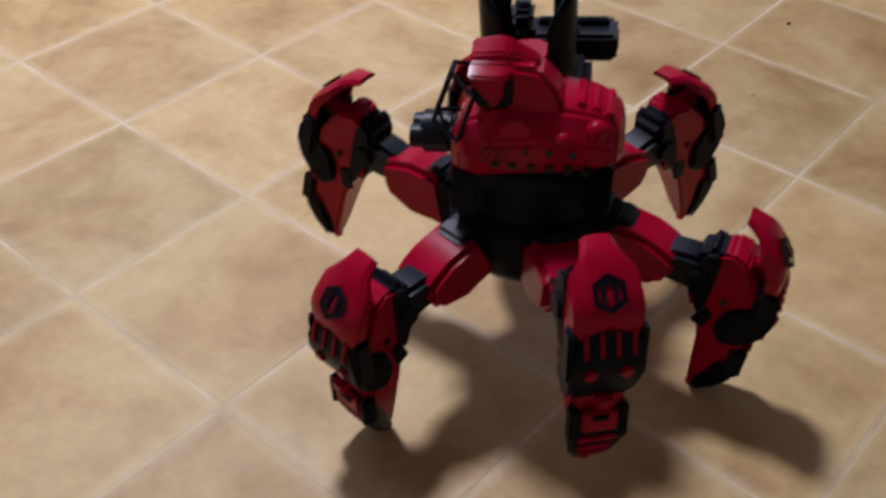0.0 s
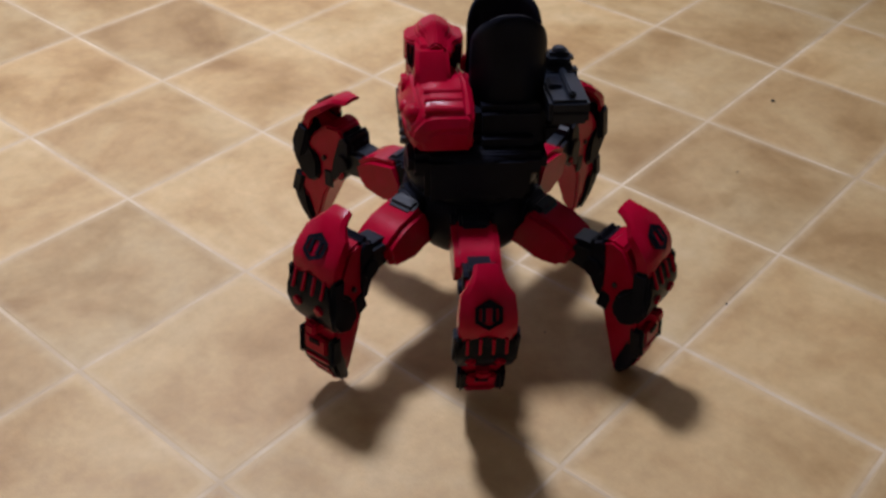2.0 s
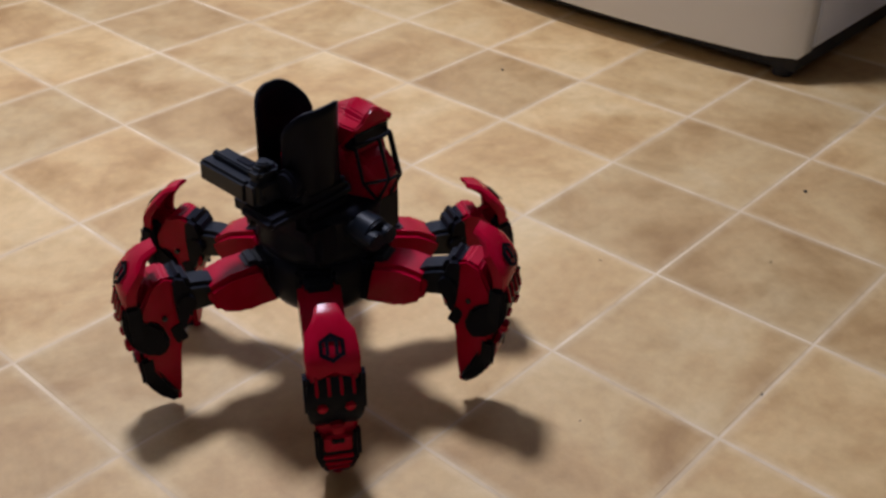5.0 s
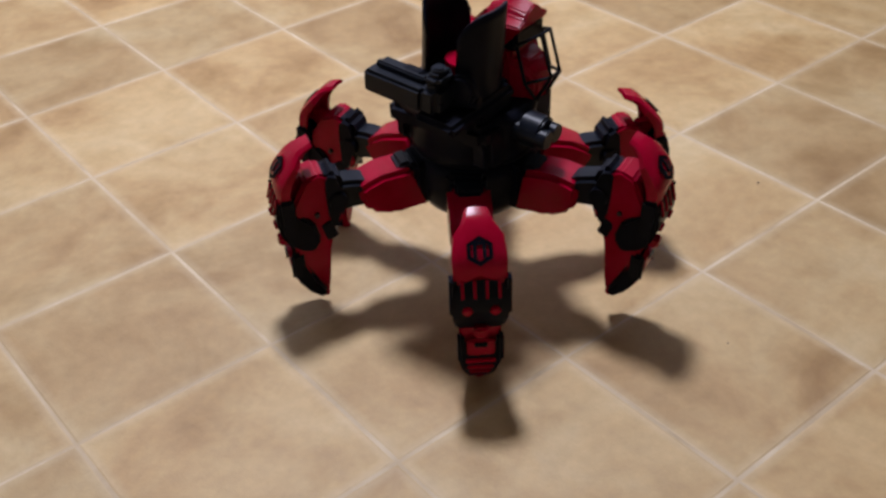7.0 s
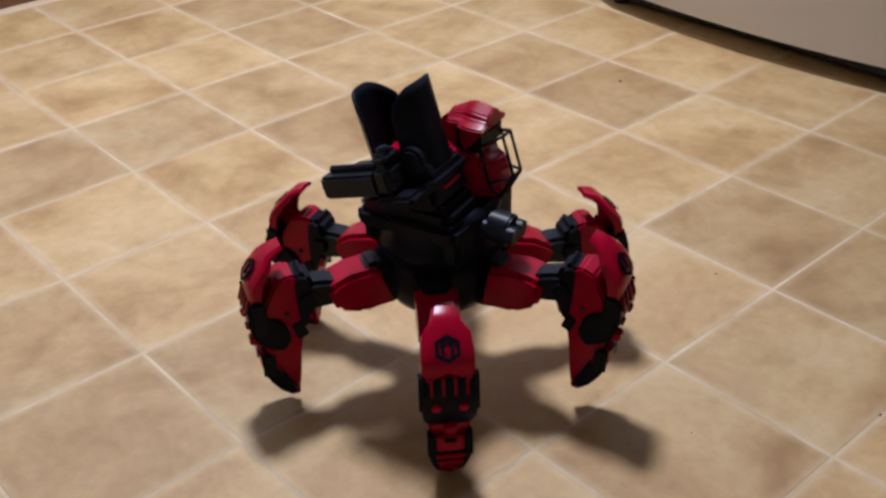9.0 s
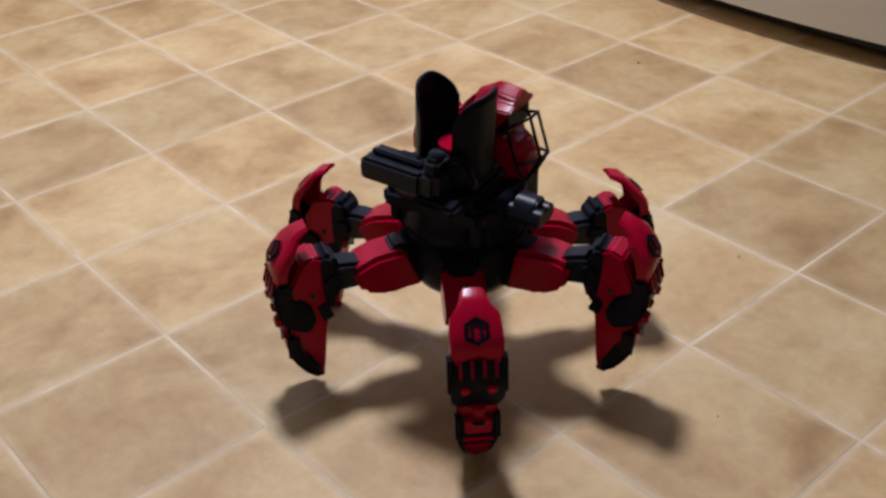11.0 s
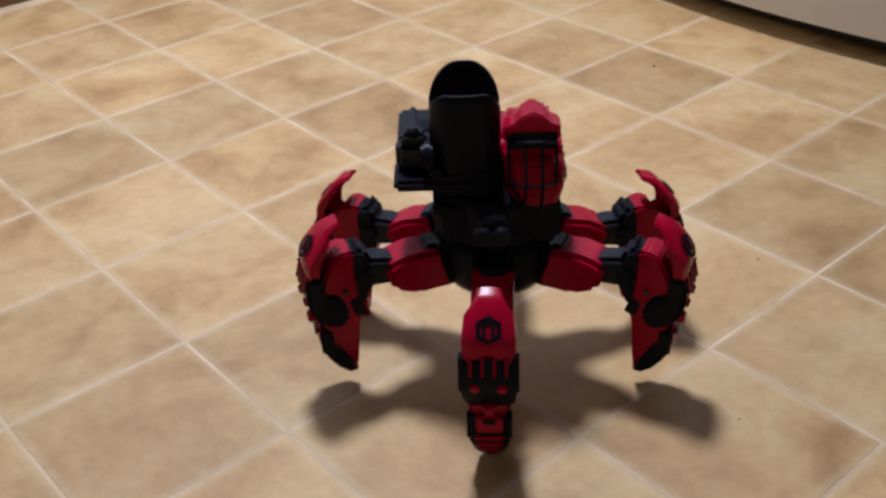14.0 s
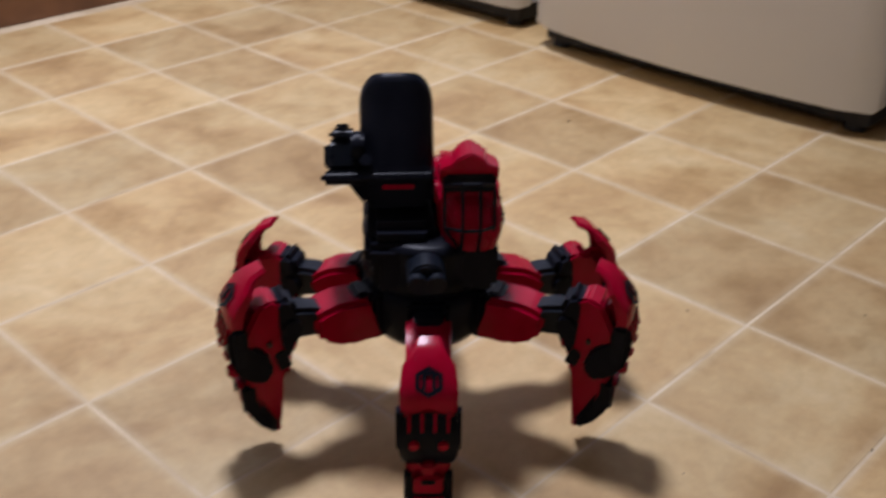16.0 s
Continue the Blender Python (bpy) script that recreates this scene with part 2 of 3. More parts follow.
def upper_leg(robot):
    """The red thigh; it turns about its hip at the origin and reaches along x."""
    shell = turned([(0.004, 0.022), (0.014, 0.026), (0.034, 0.032), (0.050, 0.0322), (0.0605, 0.030), (0.0635, 0.014), (0.0605, 0.001), (0.040, -0.015), (0.024, -0.018), (0.004, -0.024)], -20.6)
    leg = part("upper_leg", prism(shell, 0.02, 0.005), RED, robot, "faceted red plastic thigh")
    lug = turned([(-0.012, 0.020), (0.010, 0.026), (0.012, -0.024), (-0.012, -0.02)], -20.6)
    part("hip_joint", prism(lug, 0.0165, 0.004), BLACK, leg, "black plastic hip joint")
    clip = turned([(0.0505, 0.026), (0.0515, 0.0335), (0.0615, 0.0315), (0.0645, 0.022), (0.060, 0.014)], -20.6)
    part("thigh_clip", prism(clip, 0.0100, 0.003), BLACK, leg, "dark clip over the thigh's end")
    cap = turned([(0.000, 0.016), (0.003, 0.0275), (0.016, 0.0305), (0.021, 0.0250)], -20.6)
    part("hip_cap", prism(cap, 0.0135, 0.003), GREY, leg, "dark cap on the thigh's inner end")
    fork = [(0.050, 0.010), (0.066, 0.0150), (0.082, 0.0170), (0.094, 0.0150), (0.098, 0.007), (0.096, -0.006), (0.088, -0.015), (0.050, -0.014)]
    part("knee_link", prism(fork, 0.0138, 0.0075), GREY, leg, "black plastic link to the knee")
    return leg


def lower_leg(robot):
    """The shin; its knee axle is the origin and x points away from the body."""
    shin = [(0.002, 0.025), (0.017, 0.033), (0.032, 0.029), (0.047, 0.006), (0.051, -0.03), (0.050, -0.065), (0.044, -0.088), (0.034, -0.103), (0.022, -0.1155), (0.0185, -0.111), (0.0165, -0.094), (0.0125, -0.055), (0.006, -0.030), (-0.006, -0.02)]
    wide = [0.012, 0.017, 0.019, 0.021, 0.021, 0.019, 0.016, 0.012, 0.006, 0.006, 0.010, 0.015, 0.016, 0.015]
    leg = part("lower_leg", prism(shin, 0.018, 0.005, taper=wide), RED, robot, "curved red plastic shin ending in a claw")
    joint = prism([(-0.010, 0.014), (-0.004, 0.029), (0.008, 0.034), (0.016, 0.026), (0.017, 0.004), (0.016, -0.018), (0.010, -0.033), (0.000, -0.031), (-0.007, -0.014)], 0.0172, 0.007)
    rod((0, -0.0200, 0.0), (0, 0.0200, 0.0), 0.010, joint, 16, bevel=0.001)
    part("knee_joint", joint, BLACK, leg, "black plastic knee joint")
    # the shield over the knee: a thin curved shell whose upper tip stands free
    rim = [(0.0195, 0.0625, 0.0112, 0.003), (0.027, 0.0600, 0.0130, 0.004), (0.0345, 0.0572, 0.0155, 0.006), (0.0425, 0.0495, 0.0232, 0.008), (0.0535, 0.038, 0.0250, 0.010), (0.0582, 0.031, 0.0254, 0.012), (0.0600, 0.025, 0.0252, 0.012), (0.0598, 0.020, 0.0246, 0.010)]
    sections = []
    for i, (x, z, w, lip) in enumerate(rim):
        (xa, za), (xb, zb) = rim[max(0, i - 1)][:2], rim[min(len(rim) - 1, i + 1)][:2]
        n = Vector((-(zb - za), xb - xa)).normalized()
        n = -n if n.x + n.y < 0 else n
        at = lambda y, d: (x + n.x * d, y, z + n.y * d)
        sections.append([at(-w, -lip), at(-w * 0.97, -0.002), at(-w * 0.72, 0.001), at(0, 0.0018), at(w * 0.72, 0.001), at(w * 0.97, -0.002), at(w, -lip), at(w * 0.86, -lip), at(w * 0.7, -0.0032), at(0, -0.0025), at(-w * 0.7, -0.0032), at(-w * 0.86, -lip)])
    sections[-1] = [(px, py, pz - 0.030 * max(0.0, abs(py) / 0.0245 - 0.45)) for px, py, pz in sections[-1]]
    shield = part("knee_shield", loft(sections), RED, leg, "angular red knee shield")
    part("shield_mount", block(0.034, 0.058, -0.006, 0.006, -0.004, 0.026, 0.002), RED, leg)
    # the black six-sided badge: a ring and two strokes, tilted with the shield
    tilt = Matrix.Translation((0.0532, 0, 0.0388)) @ pose(0, 0, 0, 0, 48, 0)
    ring = bmesh.new()
    outs = [ring.verts.new((-y, x, 0.0026)) for x, y in hexagon(0.0133, phase=math.pi / 6)]
    ins = [ring.verts.new((-y, x, 0.0026)) for x, y in hexagon(0.0090, phase=math.pi / 6)]
    for i in range(6):
        ring.faces.new((outs[i], outs[(i + 1) % 6], ins[(i + 1) % 6], ins[i]))
    bmesh.ops.solidify(ring, geom=ring.faces[:], thickness=0.0035)
    for y in (-0.0042, 0.0042):
        block(-0.007, 0.006, y - 0.0017, y + 0.0017, -0.001, 0.0028, 0, ring)
    block(-0.0085, -0.0055, -0.0042, 0.0042, -0.001, 0.0027, 0, ring)
    ring.transform(tilt)
    part("badge", ring, BLACK, leg, "black six-sided badge")
    guard = prism([(0.048, 0.016), (0.0590, 0.018), (0.0655, 0.004), (0.0655, -0.012), (0.060, -0.030), (0.049, -0.044), (0.032, -0.050), (0.022, -0.036), (0.028, -0.016), (0.043, -0.004)], 0.02, 0.003,
                  taper=[0.018, 0.018, 0.0270, 0.0285, 0.026, 0.0215, 0.022, 0.0235, 0.024, 0.022])
    part("calf_guard", guard, BLACK, leg, "black calf guard")
    for y in (-0.0165, -0.0055, 0.0055, 0.0165):
        part("guard_slot", block(-0.001, 0.0012, y - 0.0014, y + 0.0014, -0.009, 0.008, 0.0006, m=pose(0.0642, 0, 0.008, 0, -18, 0)), RED, leg)
    for y in (-0.0125, 0.0125):
        part("guard_stud", rod((0.058, y, -0.012), (0.0678, y, -0.0145), 0.0050, sides=10, bevel=0.0012), RED, leg, "small red stud")
    part("guard_nose", block(0.048, 0.0650, -0.0060, 0.0060, -0.045, -0.034, 0.002), RED, leg)
    foot = prism([(0.052, -0.054), (0.0555, -0.066), (0.051, -0.084), (0.041, -0.100), (0.026, -0.1155), (0.0205, -0.106), (0.030, -0.088), (0.040, -0.066)], 0.019, 0.003,
                 taper=[0.019, 0.0220, 0.0205, 0.017, 0.0115, 0.0110, 0.016, 0.019])
    part("foot_guard", foot, BLACK, leg, "black toe guard")
    for y in (-1, 1):
        part("guard_ear", block(0.046, 0.0625, y * 0.0245 - 0.0035, y * 0.0245 + 0.0035, -0.024, 0.017, 0.003), BLACK, leg, "black ear at the guard's side")
        part("toe_horn", block(0.043, 0.0575, y * 0.0180 - 0.0034, y * 0.0180 + 0.0034, -0.078, -0.048, 0.0028), BLACK, leg, "black horn beside the toe")
    part("toe_plate", block(-0.0020, 0.0030, -0.0130, 0.0130, -0.0085, 0.0085, 0.0015, m=pose(0.0545, 0, -0.0600, 0, 0, 0)), RED, leg)
    part("toe_bar", block(-0.0012, 0.0022, -0.0060, 0.0060, -0.0022, 0.0022, 0.0006, m=pose(0.0570, 0, -0.0560, 0, 0, 0)), BLACK, leg)
    for x, z, w, lean in ((0.0528, -0.0765, 0.0140, 18), (0.0492, -0.0860, 0.0125, 26), (0.0435, -0.0955, 0.0105, 34)):
        part("toe_stripe", block(-0.0012, 0.0020, -w, w, -0.0026, 0.0026, 0.0008, m=pose(x, 0, z, 0, lean, 0)), RED, leg)
    part("claw_tip", rod((0.026, 0, -0.108), (0.0205, 0, -0.1170), 0.0075, sides=10, radius2=0.0035), RED, leg)
    for y in (-0.0185, 0.0185):
        part("shin_screw", rod((0.024, y * 0.8, -0.010), (0.024, y * 1.07, -0.010), 0.0026, sides=10), DARK, leg)
        part("inner_patch", block(-0.006, 0.007, y * 0.88 - 0.0012, y * 0.88 + 0.0012, -0.010, 0.010, 0.001, m=pose(0.012, 0, -0.031, 0, 20, 0)), BLACK, leg, "black patch on the shin")
    slim = Matrix.Translation((0.018, 0, 0)) @ Matrix.Diagonal((0.92, 0.95, 1, 1)) @ Matrix.Translation((-0.018, 0, 0))
    for ob in (leg, *leg.children):
        ob.data.transform(slim)
    return leg


def plate(x, lean, sign, height, width, deep, arch, turret, name):
    """One tall curved wall of the disc magazine; its hollow faces sign * x."""
    own = bmesh.new()
    n, rows = 32, 10
    def at(i, j, inner):
        s = -1 + 2 * i / n
        u = max(0.0, (abs(s) - arch) / (1 - arch))
        top = height - (0.036 - 0.024 * arch) * (1 - math.sqrt(max(0.0, 1 - 0.985 * u * u)))
        z = top * j / rows
        w = width - (0.0028 if inner else 0)
        d = deep - (0.003 if inner else 0)
        return (-sign * d * (1 - abs(s) ** 3.2), s * w, z)
    for inner in (False, True):
        grid = [[own.verts.new(at(i, j, inner)) for j in range(rows + 1)] for i in range(n + 1)]
        for i in range(n):
            for j in range(rows):
                q = (grid[i][j], grid[i + 1][j], grid[i + 1][j + 1], grid[i][j + 1])
                own.faces.new(q if not inner else q[::-1])
        if inner:
            b = grid
        else:
            a = grid
    rim = [(i, rows) for i in range(n + 1)]
    side = [(0, j) for j in range(rows + 1)], [(n, j) for j in range(rows + 1)]
    for line in (rim, *side, [(i, 0) for i in range(n + 1)]):
        for (i, j), (k, l) in zip(line, line[1:]):
            own.faces.new((a[i][j], a[k][l], b[k][l], b[i][j]))
    own.transform(Matrix.Translation((x, -0.028, 0.232)) @ pose(0, 0, 0, 0, lean, 0))
    return part(name, own, BLACK, turret, "tall black curved magazine wall", True)


def turret_of(robot):
    """The turning upper body; x is the way it faces, y its left."""
    turret = part("turret", lathe([(0.050, 0.160), (0.0595, 0.163), (0.0615, 0.170), (0.0615, 0.176), (0.060, 0.179), (0.0600, 0.200), (0.061, 0.203), (0.061, 0.208), (0.052, 0.212), (0.03, 0.213)], 40), BLACK, robot, "black round turning turret", True)
    part("deck", block(-0.058, 0.052, -0.060, 0.060, 0.190, 0.212, 0.006), BLACK, turret)
    part("chassis", block(-0.046, 0.044, -0.0560, 0.004, 0.206, 0.229, 0.008), BLACK, turret, "black launcher housing")
    part("rear_cover", block(-0.060, -0.044, -0.046, 0.046, 0.166, 0.211, 0.005), BLACK, turret)
    part("front_cover", block(0.030, 0.053, -0.052, 0.060, 0.164, 0.212, 0.006), BLACK, turret)
    # twin gun under the cockpit, pointing ahead
    gun = part("gun", block(0.036, 0.062, -0.022, 0.010, 0.186, 0.208, 0.005), GREY, turret, "charcoal gun under the deck")
    gun.location.x = 0.002
    for y in (-0.014, 0.002):
        part("barrel", rod((0.055, y, 0.197), (0.090, y, 0.195), 0.0092, sides=16, bevel=0.001), GREY, gun)
    part("gun_clamp", rod((0.060, -0.006, 0.197), (0.082, -0.006, 0.1955), 0.0165, sides=18, bevel=0.002), GREY, gun)
    # red cockpit body on the left
    def ring(x, y0, y1, z0, z1, k=0.35):
        w, h = y1 - y0, z1 - z0
        return [(x, y0, z0), (x, y1 - 0.1 * w, z0), (x, y1, z0 + 0.28 * h), (x, y1, z0 + 0.55 * h), (x, y1 - k * 0.55 * w, z1 - 0.08 * h), (x, y1 - k * w, z1), (x, y0 + 0.12 * w, z1), (x, y0, z1 - 0.12 * h)]
    torso = loft([ring(-0.064, 0.008, 0.050, 0.222, 0.240), ring(-0.058, 0.005, 0.058, 0.219, 0.252), ring(-0.042, 0.004, 0.063, 0.216, 0.260), ring(-0.018, 0.004, 0.065, 0.212, 0.264),
                  ring(0.012, 0.006, 0.066, 0.208, 0.260), ring(0.034, 0.010, 0.065, 0.204, 0.254), ring(0.048, 0.016, 0.060, 0.204, 0.246), ring(0.055, 0.024, 0.052, 0.206, 0.230)], bevel=0.003)
    torso = part("cockpit_body", torso, RED, turret, "domed red plastic cockpit body")
    for i, x in enumerate((-0.052, -0.042, -0.032)):
        part("back_rib", rod((x, 0.014, 0.2545 + 0.003 * i), (x, 0.046, 0.2545 + 0.003 * i), 0.0034, sides=10), RED, torso)
    for x, y, z, r in ((-0.044, 0.055, 0.247, 0.0085), (-0.022, 0.060, 0.241, 0.0065), (0.042, 0.054, 0.226, 0.009), (0.028, 0.059, 0.234, 0.006)):
        own = bmesh.new()
        bmesh.ops.create_uvsphere(own, u_segments=14, v_segments=8, radius=r)
        own.transform(Matrix.Translation((x, y, z)))
        part("boss", own, RED, torso, "", True)
    # Holes and slots are solid flush plugs; the shade inside is their dark colour.
    for x in (-0.030, -0.014, 0.002):
        part("bolt_hole", rod((x, 0.0595, 0.233), (x, 0.0668, 0.233), 0.0024, sides=10), DARK, torso, "dark flush plug, coloured like a hole in shade")
    for i in range(6):
        x = -0.040 + 0.0125 * i
        part("vent_slot", block(x - 0.0028, x + 0.0028, 0.058, 0.0662, 0.2165, 0.2225, 0.001), DARK, torso, "dark flush plug, coloured like a vent slot in shade")
    for i in range(4):
        for j in range(3):
            part("grille_hole", rod((0.014 + 0.005 * i + 0.0025 * (j % 2), 0.060, 0.222 + 0.0045 * j), (0.014 + 0.005 * i + 0.0025 * (j % 2), 0.0666, 0.222 + 0.0045 * j), 0.0013, sides=6), DARK, torso)
    # neck and helmet
    neck = prism([(-0.018, 0.250), (-0.008, 0.276), (0.008, 0.293), (0.034, 0.294), (0.040, 0.235), (0.0, 0.24)], 0.0150, 0.004, y=0.037, taper=[0.0175, 0.0155, 0.0135, 0.0135, 0.0160, 0.0175])
    part("neck", neck, RED, turret).location = (-0.010, 0, -0.006)
    def hood(x, w, z, peak, drop):
        return [(x, 0.037 - w, z - drop), (x, 0.037 - w, z), (x, 0.037 - w * 0.58, z + peak * 0.26), (x, 0.037 - w * 0.46, z + peak * 0.62), (x, 0.037, z + peak), (x, 0.037 + w * 0.46, z + peak * 0.62), (x, 0.037 + w * 0.58, z + peak * 0.26), (x, 0.037 + w, z), (x, 0.037 + w, z - drop)]
    helmet = part("helmet", loft([hood(0.010, 0.0130, 0.286, 0.0090, 0.006), hood(0.026, 0.0165, 0.288, 0.0150, 0.010), hood(0.031, 0.0240, 0.2885, 0.0175, 0.016), hood(0.038, 0.0262, 0.2885, 0.0180, 0.024), hood(0.056, 0.0252, 0.2880, 0.0140, 0.003)], bevel=0.0015), RED, turret, "angular red helmet with a peaked brow")
    helmet.location = (-0.012, -0.0035, -0.0050)
    part("visor", block(0.026, 0.0530, 0.0135, 0.0605, 0.2630, 0.2880, 0.003), BLACK, helmet, "black visor slot under the brow")
    part("visor_line", block(0.0529, 0.0537, 0.024, 0.050, 0.2790, 0.2801, 0), GREY, helmet)
    face = part("face", prism([(0.008, 0.266), (0.046, 0.265), (0.050, 0.248), (0.050, 0.228), (0.040, 0.206), (0.010, 0.208)], 0.0245, 0.004, y=0.037, taper=[0.013, 0.0248, 0.0252, 0.0250, 0.0225, 0.016]), RED, helmet, "red lower face")
    part("chin", prism([(0.036, 0.222), (0.0515, 0.236), (0.057, 0.226), (0.052, 0.203), (0.036, 0.200)], 0.0085, 0.002, y=0.037), BLACK, helmet, "black chin block")
    for y in (0.0205, 0.0535):
        own = bmesh.new()
        bmesh.ops.create_uvsphere(own, u_segments=12, v_segments=8, radius=0.0042)
        own.transform(Matrix.Translation((0.0485, y, 0.236)))
        part("cheek_boss", own, RED, helmet, "", True)
    for i in range(3):
        part("status_light", block(-0.0060, 0.0007, -0.0003, 0.0003, -0.0028, 0.0028, 0, m=pose(0.0498, 0.0515 + 0.0026 * i, 0.2480, -20, 0, 8)), LED, helmet, "glowing green status light")
    def bar(*pts):
        for a, b in zip(pts, pts[1:]):
            part("cage_bar", rod(a, b, 0.0017, sides=6), BLACK, helmet)
    for y in (0.015, 0.059):
        m = 0.037 + (y - 0.037) * 0.35
        bar((0.052, y, 0.270), (0.069, m, 0.279), (0.081, m, 0.240), (0.066, m, 0.212))
        bar((0.052, y, 0.270), (0.062, y, 0.234), (0.066, m, 0.212), (0.048, m, 0.212))
        bar((0.062, y, 0.234), (0.081, m, 0.240))
    bar((0.069, 0.0293, 0.279), (0.069, 0.0447, 0.279))
    bar((0.081, 0.0293, 0.240), (0.081, 0.0447, 0.240))
    for y in (0.0105, 0.0635):
        part("ear_disc", rod((0.022, y - 0.003, 0.250), (0.022, y + 0.003, 0.250), 0.0105, sides=18, bevel=0.001), RED, helmet)
    return turret


def launcher_of(robot):
    """The disc launcher on the turret's right; it tilts about an axle behind it."""
    launcher = part("launcher", block(-0.040, 0.040, -0.060, 0.002, 0.204, 0.246, 0.006), BLACK, robot, "black tilting disc launcher")
    plate(-0.010, -1, 1, 0.092, 0.0332, 0.019, 0.10, launcher, "rear_magazine_wall")
    plate(0.020, 0, -1, 0.090, 0.0330, 0.019, 0.45, launcher, "front_magazine_wall")
    # the launcher box at the side, in three layers
    part("pod_box", block(-0.058, 0.006, -0.0925, -0.058, 0.237, 0.259, 0.003), GREY, launcher, "charcoal launcher box at the side")
    part("pod_ridge", block(-0.052, 0.002, -0.0810, -0.0750, 0.2585, 0.2650, 0.0015), GREY, launcher)
    part("pod_latch", block(-0.030, -0.010, -0.0730, -0.0620, 0.2585, 0.2620, 0.0012), BLACK, launcher)
    part("pod_seam", block(-0.0590, -0.0575, -0.0900, -0.061, 0.2470, 0.2490, 0.0004), BLACK, launcher)
    part("pod_wedge", loft([[(x, -0.058, 0.227), (x, -0.074, 0.227), (x, -0.058, 0.206)] for x in (-0.036, 0.012)], bevel=0.002), BLACK, launcher)
    # the stepped muzzle at the box's front end, on a flange that runs under the magazine
    part("muzzle", block(0.003, 0.024, -0.0935, -0.0590, 0.236, 0.2660, 0.006, segments=3), GREY, launcher, "rounded charcoal muzzle block")
    part("muzzle_step", block(0.005, 0.022, -0.0890, -0.0630, 0.2645, 0.2755, 0.004, segments=3), GREY, launcher)
    part("muzzle_knob", rod((0.0135, -0.0765, 0.2750), (0.0135, -0.0765, 0.2795), 0.0065, sides=18, bevel=0.0015), GREY, launcher)
    for y in (-0.0860, -0.0670):
        part("muzzle_screw", rod((0.0225, y, 0.2500), (0.0248, y, 0.2500), 0.0022, sides=10), BLACK, launcher)
    part("flange", block(0.000, 0.0435, -0.0960, 0.0045, 0.2245, 0.2370, 0.004, segments=3), BLACK, launcher, "black flange under the magazine")
    part("disc", rod((0.005, -0.028, 0.238), (0.005, -0.028, 0.264), 0.016, sides=24), RED, launcher, "red disc in the magazine")
    part("stripe", block(0.0395, 0.0412, -0.042, -0.014, 0.2195, 0.2238, 0.0006), RED, launcher, "red strip under the flange")
    part("axle", rod((0.0, -0.070, 0.232), (0.0, 0.012, 0.232), 0.009, sides=16, bevel=0.001), BLACK, launcher)
    part("side_arm", rod((0.004, -0.062, 0.238), (0.044, -0.056, 0.246), 0.006, sides=12, bevel=0.001), BLACK, launcher)
    part("pivot_cap", rod((0.031, -0.0575, 0.258), (0.031, -0.0690, 0.258), 0.0140, sides=24, bevel=0.003), BLACK, launcher, "black round pivot cap")
    return launcher


def build_robot():
    robot = new("toy_robot")
    tagged(robot, "red and black plastic six-legged toy robot walking on tiles", "toy robot")
    hub = lathe([(0.020, 0.092), (0.036, 0.094), (0.050, 0.103), (0.060, 0.118), (0.062, 0.150), (0.057, 0.160), (0.04, 0.163)], 36)
    part("hub", hub, BLACK, robot, "black round leg hub", True)
    for k in range(6):
        part("hip_socket", block(0.045, 0.068, -0.019, 0.019, 0.112, 0.158, 0.004, m=pose(0, 0, 0, 0, 0, 60 * k)), BLACK, robot)
    turret, launcher = turret_of(robot), launcher_of(robot)
    thighs, shins = [upper_leg(robot)], [lower_leg(robot)]
    for k in range(5):
        thighs.append(copy_thing(thighs[0], Matrix()))
        shins.append(copy_thing(shins[0], Matrix()))
    return robot, turret, launcher, thighs, shins


robot, turret, launcher, thighs, shins = build_robot()


# ---- the tiled floor ----
def floor():
    base = tagged(done("floor", block(X0 - 0.12, X1 + 0.12, Y0 - 0.12, Y1 + 0.12, -0.12, -0.0005, 0), GROUT), "ochre ceramic floor tiles with pale grout joints", kind="structure")
    g = 0.0018
    def tile(own):
        ring = lambda d, z: [own.verts.new((x, y, z)) for x, y in ((-S / 2 + d, -S / 2 + d), (S / 2 - d, -S / 2 + d), (S / 2 - d, S / 2 - d), (-S / 2 + d, S / 2 - d))]
        a, b, c = ring(g, -0.004), ring(g, -0.0004), ring(g + 0.0016, 0.0)
        for lo, hi in ((a, b), (b, c)):
            for i in range(4):
                own.faces.new((lo[i], lo[(i + 1) % 4], hi[(i + 1) % 4], hi[i]))
        own.faces.new(c)
        return own
    me = bpy.data.meshes.new("tile")
    own = tile(bmesh.new())
    own.to_mesh(me)
    own.free()
    me.materials.append(TILE)
    far = bmesh.new()
    for p in range(math.floor(X0 / S), math.ceil(X1 / S)):
        for q in range(math.floor(Y0 / S), math.ceil(Y1 / S)):
            at = Matrix.Translation(((p + 0.5) * S + random.uniform(-0.0006, 0.0006), (q + 0.5) * S + random.uniform(-0.0006, 0.0006), random.uniform(-0.00015, 0.0)))
            if (p + 0.5) * S < X0 + 0.1 or (p + 0.5) * S > X1 - 0.1 or (q + 0.5) * S < Y0 + 0.1 or (q + 0.5) * S > Y1 - 0.02:
                continue
            if -3 <= p <= 8 and -6 <= q <= 6 :
                o = new("tile", me)
                o.parent = base
                o.matrix_basis = at @ pose(0, 0, 0, 0, 0, 90 * random.randrange(4))
            else:
                merge(far, tile(bmesh.new()), at)
    part("far_tiles", far, TILE, base)["kind"] = "stuff"


floor()


# ---- movement ----

